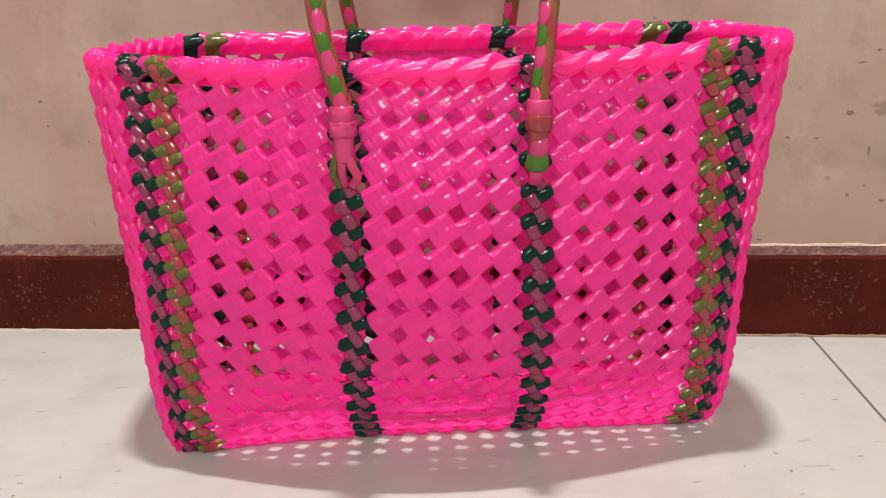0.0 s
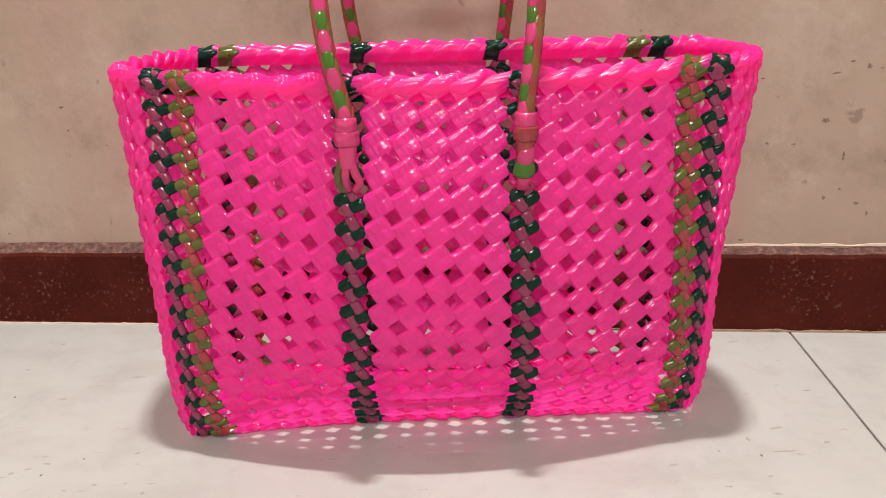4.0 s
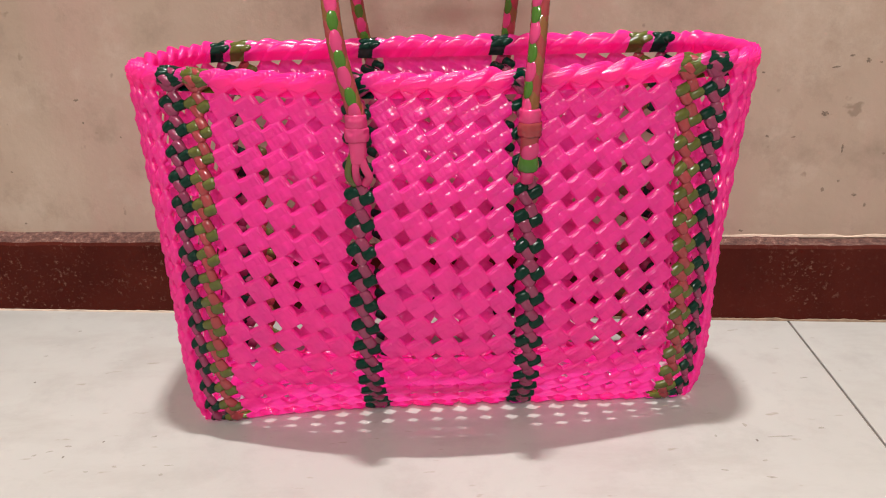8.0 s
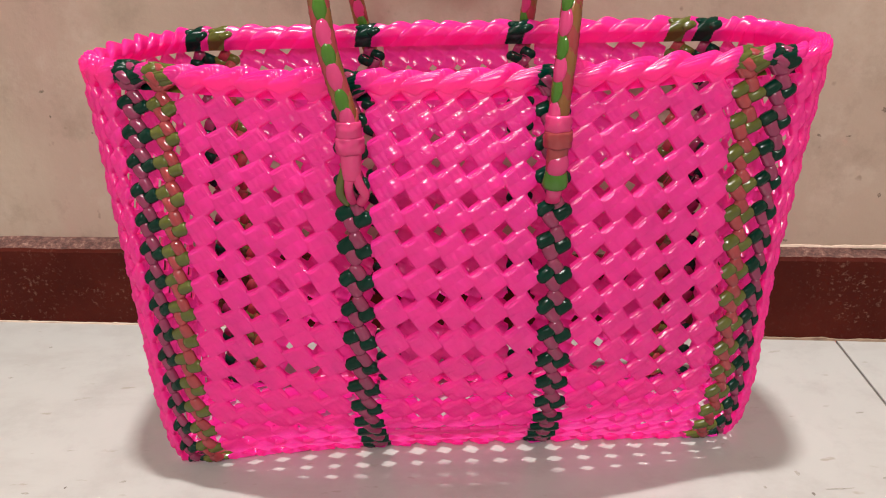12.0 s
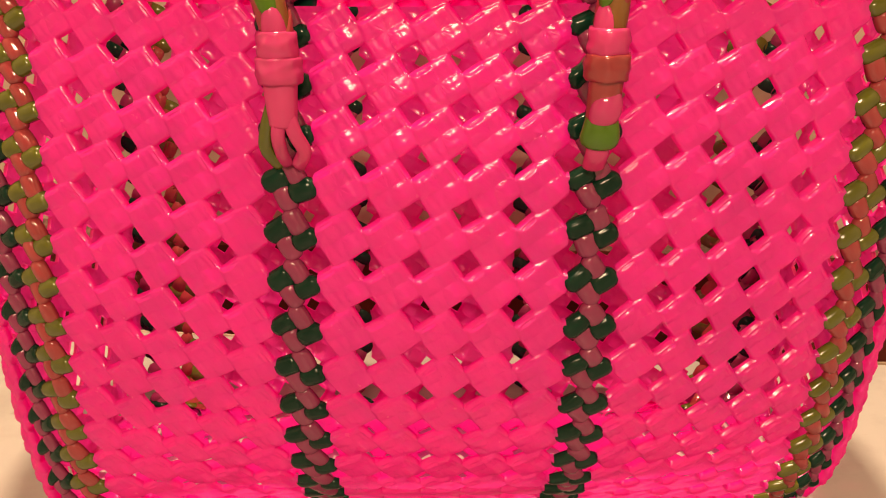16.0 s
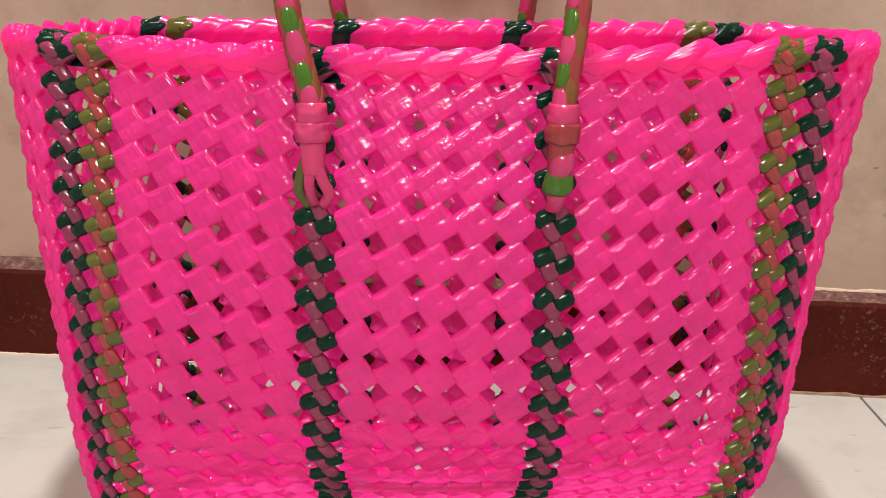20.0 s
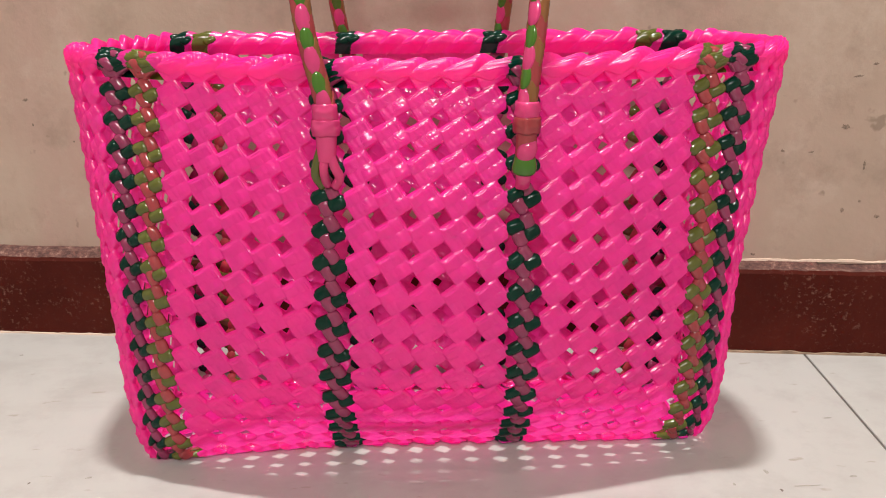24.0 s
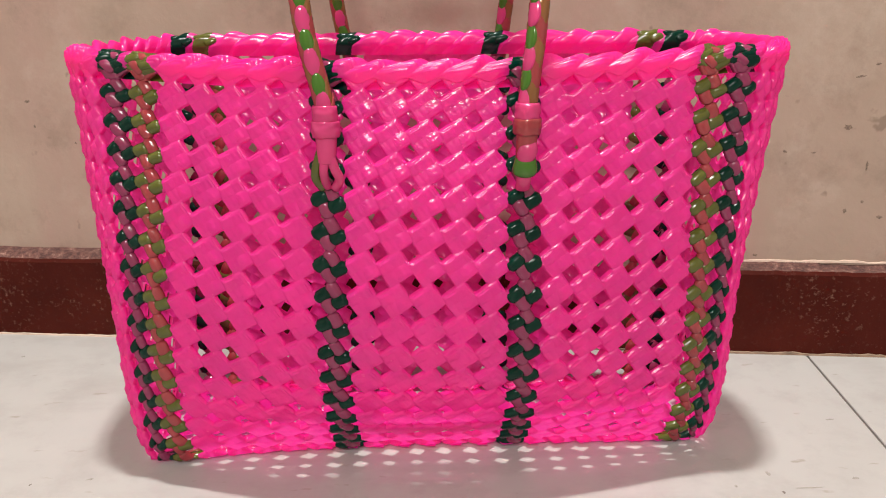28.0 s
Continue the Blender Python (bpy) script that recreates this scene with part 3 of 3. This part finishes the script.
def striped_knot(c, r, detail="near"):
    """A knot of a coloured column: two dark loops that rise to the right and two of the pink row over them, each dipping below the next."""
    rng = np.random.default_rng((c % 64) * 31 + r * 7 + 30)
    tilt = math.radians(-16 + rng.normal(0, 3.0))
    ring = np.linspace(0, 2 * math.pi, 12, endpoint=False)
    plate = on_skin(0.40 * np.cos(ring), 0.40 * np.sin(ring), np.full(12, 0.0006), c, r)
    verts, faces, mats, base = [plate], [tuple(range(12))], [1], 12
    for k, (angle, way, slot) in enumerate(((180, 45, 0), (0, 225, 0), (90, -43, 1), (-90, 137, 1))):
        a, w = math.radians(angle) + tilt, math.radians(way) + tilt + rng.normal(0, 0.05)
        long, wide = (0.30, 0.222) if slot == 0 else (0.285, 0.21)
        vs, fs = lobe(long * rng.uniform(0.94, 1.06), wide * rng.uniform(0.93, 1.07), 0.0036 * rng.uniform(0.9, 1.1) * (1.05 if slot == 0 else 0.95),
                      w, 0.28 * math.cos(a), 0.28 * math.sin(a), (c % 64) * 1000 + r * 10 + k + 20, detail)
        verts.append(on_skin(vs[:, 0], vs[:, 1], vs[:, 2], c, r))
        faces += [tuple(base + i for i in f) for f in fs]
        mats += [slot] * len(fs)
        base += len(vs)
    return np.concatenate(verts), faces, mats


def fabric(name, cells, label):
    """Many knots joined into one mesh."""
    mats = [PINK, GREEN, MAUVE, OLIVE, RUST]
    slot = {"pink": (0, 0), "dark": (1, 2), "olive": (3, 4)}
    verts, faces, indices, base = [], [], [], 0
    for c, r in cells:
        kind = column_kind(c)
        vs, fs, ms = pink_knot(c, r, 24, COARSE, 0.8, 2.0) if kind == "pink" else striped_knot(c, r, "far")
        verts.append(vs)
        faces += [tuple(base + i for i in f) for f in fs]
        indices += [slot[kind][k] for k in ms]
        base += len(vs)
    return tagged(mesh_object(name, np.concatenate(verts), faces, mats, basket, indices=indices), label, kind="stuff")


fabric("side_and_back_weave", [(c, r) for c in range(11, 54) for r in range(-1, ROWS_UP + 1)], "pink woven sides and back with green stripes")


def bottom_weave():
    """The bottom: rows of flat knots between the feet of the front and the back."""
    verts, faces, base = [], [], 0
    for i in range(-10, 11):
        vs, fs, _ = pink_knot(i, 7, 20, COARSE, 0.5)
        flat = vs.copy()
        middle = skin(np.array([float(i)]), np.array([float(row_down(7.0))]))[0]
        for j in range(5):
            flat[:, 0] = vs[:, 0] - middle[0] + i * PITCH
            flat[:, 1] = (vs[:, 2] - middle[2]) * 1.12 + 0.546 + 0.023 * j
            flat[:, 2] = 0.0048 + 0.5 * (vs[:, 1] - middle[1])
            verts.append(flat.copy())
            faces += [tuple(base + k for k in f) for f in fs]
            base += len(vs)
    tagged(mesh_object("bottom_weave", np.concatenate(verts), faces, [PINK], basket), "pink woven bottom", kind="stuff")


bottom_weave()


# ---- the rim ----
def rim():
    """The edge, where the strips fold over the top: one overlapping scale a column, ribbed along, with the coloured knots on it."""
    rng = random.Random(8)
    mats = [PINK, GREEN, MAUVE, OLIVE, RUST]
    slot = {"pink": (0, 0), "dark": (1, 2), "olive": (3, 4)}
    per, radius = 30, 0.0052
    count = COLS * per
    s = np.arange(count) / per
    phi = np.concatenate([np.linspace(-0.45, 0.3, 6), np.linspace(0.36, 2.1, 56), np.linspace(2.2, math.pi + 1.1, 16)])
    turns = len(phi)
    S, P = np.meshgrid(s, phi, indexing="ij")
    w = S - 0.42 * (P - 1.2) + 0.05 * np.sin(S * 2 * math.pi * 5 / 8)
    scale = np.floor(w)
    f = w - scale
    big = np.array([rng.uniform(0.75, 1.25) for _ in range(COLS)])[scale.astype(int) % COLS]
    saw = np.sin(0.5 * math.pi * np.clip(f / 0.72, 0, 1)) ** 1.2 * np.cos(0.5 * math.pi * np.clip((f - 0.72) / 0.28, 0, 1))
    second = np.exp(-(((w + 0.42) % 1.0 - 0.5) / 0.16) ** 2)
    ribs = np.cos(2 * math.pi * (P - 0.45 * saw) / 0.30) * np.exp(-((P - 1.1) / 0.5) ** 2)
    wave = np.array([noise.noise((a * 2.1, b * 1.6, 3.3)) for a, b in zip(S.ravel(), P.ravel())]).reshape(S.shape)
    rr = radius + 0.0010 + big * 0.0046 * saw * np.sin(np.clip(P, 0.1, 2.7)) ** 0.5 + 0.0007 * second + 0.00042 * ribs + 0.0004 * wave
    rr = rr * np.interp(P, [-0.45, 0.2, 3.1, 4.24], [0.85, 1.0, 0.95, 0.75])

    def place(at, radii, angles):
        row = np.zeros(len(at))
        p, along = skin(at, row), skin(at + 0.9, row) - skin(at - 0.9, row)
        n = np.stack([along[:, 1], -along[:, 0], 0 * row], 1)
        n /= np.linalg.norm(n, axis=1, keepdims=True)
        up = np.array([0.0, 0.0, 1.0])
        R, A = radii[:, None], angles[:, None]
        B = np.clip(A, 0, math.pi)                     # past the half turn the scales run down the inner face
        tongue = 0.5 + 0.5 * np.cos(2 * math.pi * at)[:, None]
        down = np.where(A < 0, -A * (0.2 + 0.6 * tongue), (A - B) * 0.7)
        return p - n * (0.0028 - np.maximum(A - B, 0) * 0.0045) + n * R * 0.85 * np.cos(B) + up * (R * np.sin(B) + 0.0072 - down * 0.011)

    verts = [place(S.ravel(), rr.ravel(), P.ravel())]
    base = len(verts[0])
    kinds = [slot[column_kind(c)][0] for c in range(COLS)]
    faces, indices = [], []
    for i in range(count):
        i1 = (i + 1) % count
        for j in range(turns - 1):
            faces.append((i * turns + j, i1 * turns + j, i1 * turns + j + 1, i * turns + j + 1))
            col = s[i] - 0.10 * (phi[j] - 1.2)
            indices.append(kinds[int(round(col)) % COLS] if abs(col - round(col)) < 0.33 else 0)
    for c in range(COLS):
        if column_kind(c) == "pink":
            continue
        for at, angle, turn, long, wide, high, which in ((-0.27, 0.95, 35, 0.30, 0.21, 0.0030, 0), (0.30, 1.7, 215, 0.28, 0.20, 0.0028, 0), (0.03, 1.3, -50, 0.30, 0.17, 0.0027, 1),
                                                         (0.22, 0.30, 205, 0.24, 0.18, 0.0022, 0), (-0.12, 0.1, 130, 0.28, 0.17, 0.0020, 1), (-0.2, 2.5, 35, 0.28, 0.2, 0.0026, 0)):
            vs, fs = lobe(long, wide, high, math.radians(turn + rng.uniform(-8, 8)), c + at, angle / 2.4, 500 + 7 * c + len(faces) % 97)
            verts.append(place(vs[:, 0], radius + 0.0012 + vs[:, 2], vs[:, 1] * 2.4))
            faces += [tuple(base + i for i in q) for q in fs]
            indices += [slot[column_kind(c)][which]] * len(fs)
            base += len(vs)
    tagged(mesh_object("rim", np.concatenate(verts), faces, mats, basket, indices=indices), "thick pink woven rim with green knots")


rim()


# ---- the handles ----
def smooth_path(points, count):
    """Even steps along a Catmull-Rom curve."""
    pts = [Vector(p) for p in points]
    pts = [2 * pts[0] - pts[1], *pts, 2 * pts[-1] - pts[-2]]
    dense = []
    for i in range(1, len(pts) - 2):
        for k in range(20):
            t = k / 20
            a, b, c, d = pts[i - 1:i + 3]
            dense.append(0.5 * ((2 * b) + (c - a) * t + (2 * a - 5 * b + 4 * c - d) * t * t + (3 * b - a - 3 * c + d) * t ** 3))
    dense.append(pts[-2])
    run = np.concatenate(([0.0], np.cumsum([(q - p).length for p, q in zip(dense, dense[1:])])))
    arr = np.array(dense)
    want = np.linspace(0, run[-1], count)
    return np.stack([np.interp(want, run, arr[:, k]) for k in range(3)], 1), float(run[-1])


def tube(points, radius, count=24, sides=10, flat=1.0):
    path, _ = smooth_path(points, count)
    tang = np.gradient(path, axis=0)
    tang /= np.linalg.norm(tang, axis=1, keepdims=True)
    ref = np.array([0.0, -1.0, 0.05])
    side = np.cross(tang, ref)
    side /= np.linalg.norm(side, axis=1, keepdims=True)
    front = np.cross(side, tang)
    verts, faces = [], []
    for i in range(count):
        rad = radius(i / (count - 1)) if callable(radius) else radius
        for j in range(sides):
            a = 2 * math.pi * j / sides
            verts.append(path[i] + rad * (math.cos(a) * side[i] + flat * math.sin(a) * front[i]))
    for i in range(count - 1):
        for j in range(sides):
            j1 = (j + 1) % sides
            faces.append((i * sides + j, i * sides + j1, (i + 1) * sides + j1, (i + 1) * sides + j))
    faces.append(tuple(range(sides - 1, -1, -1)))
    faces.append(tuple((count - 1) * sides + j for j in range(sides)))
    return verts, faces


PLAIT_STEP = 0.0124
CORD = 0.0058


def plait_meshes():
    """Diamond-shaped strips that lie round a cord, in each colour."""
    made = {}
    steps = np.array([-1, -0.92, -0.75, -0.4, 0, 0.4, 0.75, 0.92, 1.0])
    u, v = np.meshgrid(steps, steps, indexing="ij")
    for colour, size in ((ROSE, 1.05), (LEAF, 0.92), (RUST, 1.1), (PALM, 1.1)):
        x = (u + v) / 2 * PLAIT_STEP * 1.05 * size
        a = (u - v) / 2 * (math.pi / 2) * size
        if colour in (LEAF, ROSE):               # the bright ones show as rounded ends
            du, dv = u * np.sqrt(1 - v * v / 2), v * np.sqrt(1 - u * u / 2)
            x, a = (du + dv) / math.sqrt(2) * PLAIT_STEP * 0.66 * size, (du - dv) / math.sqrt(2) * 0.85 * size
        rr = CORD + 0.0010 * ((1 - np.abs(u) ** 3) * (1 - np.abs(v) ** 3)) ** 0.6 - 0.0006 + 0.0003 * (colour in (LEAF, ROSE)) + 0.0003 * u
        top = np.stack([x, rr * np.sin(a), rr * np.cos(a)], -1).reshape(-1, 3)
        low = np.stack([x, 0.75 * CORD * np.sin(a), 0.75 * CORD * np.cos(a)], -1).reshape(-1, 3)
        k, m, faces = len(steps), len(top), []
        for i in range(k - 1):
            for j in range(k - 1):
                q = (i * k + j, (i + 1) * k + j, (i + 1) * k + j + 1, i * k + j + 1)
                faces += [tuple(reversed(q)), tuple(m + t for t in q)]
        edge = [i * k for i in range(k)] + [(k - 1) * k + j for j in range(1, k)] + [i * k + k - 1 for i in range(k - 2, -1, -1)] + [j for j in range(k - 2, 0, -1)]
        for s0, s1 in zip(edge, edge[1:] + edge[:1]):
            faces.append((s0, s1, m + s1, m + s0))
        me = bpy.data.meshes.new("strip")
        me.from_pydata([tuple(p) for p in np.concatenate([top, low])], [], faces)
        me.materials.append(colour)
        me.polygons.foreach_set("use_smooth", np.ones(len(faces), dtype=bool))
        me.update()
        made[colour.name] = me
    return made


PLAIT = plait_meshes()


def add_plait(points, parent):
    """Strips of a round plait, laid one by one along the cord; the plait turns a little on its way."""
    line, length = smooth_path(points, 240)
    tang = np.gradient(line, axis=0)
    tang /= np.linalg.norm(tang, axis=1, keepdims=True)
    for i in range(int(length / PLAIT_STEP)):
        for k in range(4):
            run = (i + 0.4 + 0.5 * (k % 2)) * PLAIT_STEP / length
            at = int(min(239, run * 239))
            x = Vector(tang[at])
            z = (Matrix.Rotation(k * math.pi / 2 + 0.1 + 0.8 * run, 3, x) @ Vector((0, -1, 0.05)))
            z = (z - x * z.dot(x)).normalized()
            y = z.cross(x)
            colour = LEAF if i % 2 == 0 and k in (0, 2) else (ROSE if k in (0, 2) else (PALM if (i + k // 2) % 2 else RUST))
            ob = new("strip", PLAIT[colour.name])
            ob.parent = parent
            ob.matrix_basis = Matrix(((x[0], y[0], z[0], line[at][0]), (x[1], y[1], z[1], line[at][1]), (x[2], y[2], z[2], line[at][2]), (0, 0, 0, 1)))


def add_handle(y, mirror_y, seed, label, turn=0.0):
    """An arched handle that rises from the two dark columns."""
    s = mirror_y
    pts = [(-0.0585, y - 0.006 * s, 0.262), (-0.0592, y - 0.005 * s, 0.280), (-0.0680, y - 0.001 * s, 0.319), (-0.0720, y + 0.006 * s, 0.355), (-0.074, y + 0.018 * s, 0.41),
           (-0.055, y + 0.032 * s, 0.468), (0.0, y + 0.04 * s, 0.492), (0.055, y + 0.032 * s, 0.468), (0.074, y + 0.018 * s, 0.41),
           (0.0700, y + 0.006 * s, 0.352), (0.0665, y - 0.001 * s, 0.317), (0.062, y - 0.005 * s, 0.280), (0.0615, y - 0.006 * s, 0.262)]
    pts = [(px, py - turn * px, pz) for px, py, pz in pts]
    core = mesh_object("handle", *tube(pts, 0.0044, 120, 10), [ROSE], basket, label)
    add_plait(pts, core)
    for x in (-0.0587, 0.0617):
        for dz, rad, mat in ((0.0045, 0.0076, ROSE), (-0.0045, 0.0086, RUST if x > 0 else ROSE)):
            ring = [(x, y - turn * x - 0.006 * s, 0.269 + dz + k * 0.0048) for k in (-1, -0.4, 0.4, 1)]
            vs, fs = tube(ring, lambda t, R=rad: R * (0.86 + 0.15 * math.sin(math.pi * (0.15 + 0.7 * t))), 13, 28)
            vs = [Vector(v) + Vector((v[0] - x, v[1] - y + turn * x + 0.006 * s, 0)) * 0.10 * noise.noise((v[0] * 260, v[1] * 260, v[2] * 330 + seed)) + Vector((0, 0, 0.0011 * noise.noise((v[0] * 190, v[1] * 190, seed + dz * 900)))) for v in vs]
            mesh_object("collar", vs, fs, [mat], core)
    return core


front_handle = add_handle(0.474, 1, 300, "round plaited pink and green strip handle, front")
add_handle(0.671, -1, 900, "round plaited pink and green strip handle, back", 0.11)


def tail(points, radius, material, parent, flat=0.6):
    return mesh_object("strap_end", *tube(points, radius, 24, 18, flat), [material], parent)


ty = 0.4665
tail([(-0.0585, ty, 0.2642), (-0.0587, ty, 0.2527), (-0.0590, ty + 0.001, 0.2444)], lambda t: 0.0068 - 0.0014 * t, ROSE, front_handle, 0.8)
tail([(-0.0620, ty, 0.2527), (-0.0655, ty + 0.001, 0.2428), (-0.0668, ty + 0.003, 0.2346), (-0.0630, ty + 0.008, 0.2264)], 0.0026, OLIVE, front_handle)
tail([(-0.0590, ty - 0.001, 0.2502), (-0.0610, ty - 0.001, 0.2412), (-0.0612, ty + 0.003, 0.2338), (-0.0605, ty + 0.008, 0.2272)], 0.0027, ROSE, front_handle)
tail([(-0.0572, ty - 0.001, 0.2502), (-0.0545, ty - 0.001, 0.2412), (-0.0522, ty + 0.002, 0.2338), (-0.0560, ty + 0.008, 0.2264)], 0.0029, ROSE, front_handle)
tail([(0.0617, ty, 0.2642), (0.0612, ty, 0.2543), (0.0608, ty, 0.2444)], lambda t: 0.0066 - 0.0004 * t, RUST, front_handle, 0.8)
tail([(0.0650, ty - 0.0022, 0.2560), (0.0615, ty - 0.0032, 0.2495), (0.0580, ty - 0.0022, 0.2430)], lambda t: 0.0058 * math.sqrt(max(0.02, math.sin(math.pi * (0.04 + 0.92 * t)))), ROSE, front_handle, 0.55)
tail([(0.0608, ty, 0.2469), (0.0605, ty - 0.0008, 0.2403), (0.0600, ty + 0.001, 0.2336)], lambda t: (0.0060 + 0.0030 * t) * math.sqrt(max(0.05, 1 - t ** 6)), LEAF, front_handle, 0.6)
tail([(0.0603, ty + 0.001, 0.2370), (0.0602, ty + 0.001, 0.2321), (0.0602, ty + 0.006, 0.2255)], 0.0046, ROSE, front_handle)


# ---- floor tiles and the front of the basket, piece by piece ----
def floor_tiles():
    # local frame of the wall: one long joint meets the wall at x = 0.38
    w, d, gap, n = 1.2, 0.6, 0.0022, 0
    for i in range(-2, 3):
        for j in range(6):
            x0, x1 = 0.3795 + (i - 0) * w + gap / 2 - w, 0.3795 + (i + 1) * w - gap / 2 - w
            y1, y0 = -j * d - gap / 2 if j else 0.0, -(j + 1) * d + gap / 2
            x0, x1 = max(x0, -2.2), min(x1, 2.2)
            if x1 - x0 < 0.05:
                continue
            bm = bmesh.new()
            box(bm, x0, x1, y0, y1, -0.01, 0.0, WALL)
            bmesh.ops.bevel(bm, geom=[e for e in bm.edges if all(v.co.z > -0.001 for v in e.verts)], offset=0.0006, segments=1, affect="EDGES")
            part("tile", bm, TILE, floor)


floor_tiles()


def front_knots():
    """The front, knot by knot."""
    for c in range(-10, 11):
        for r in range(-1, ROWS_UP + 1):
            kind = column_kind(c)
            if kind != "pink" and r < 0:
                vs, fs, _ = pink_knot(c, r)
                ground, lobes, slots = striped_knot(c, r)
                fs = fs + [tuple(len(vs) + i for i in q) for q in lobes]
                mesh_object("knot", np.concatenate([vs, ground]), fs, KIND_MATS[kind], basket, indices=[1] * (len(fs) - len(lobes)) + slots)
                continue
            vs, fs, ms = pink_knot(c, r, relief=(1.0 + 0.5 * min(1.0, max(0.0, (r - 6) / 4))) if r < 12 else 0.6) if kind == "pink" else striped_knot(c, r)
            mesh_object("knot", vs, fs, KIND_MATS[kind], basket, indices=ms)


front_knots()
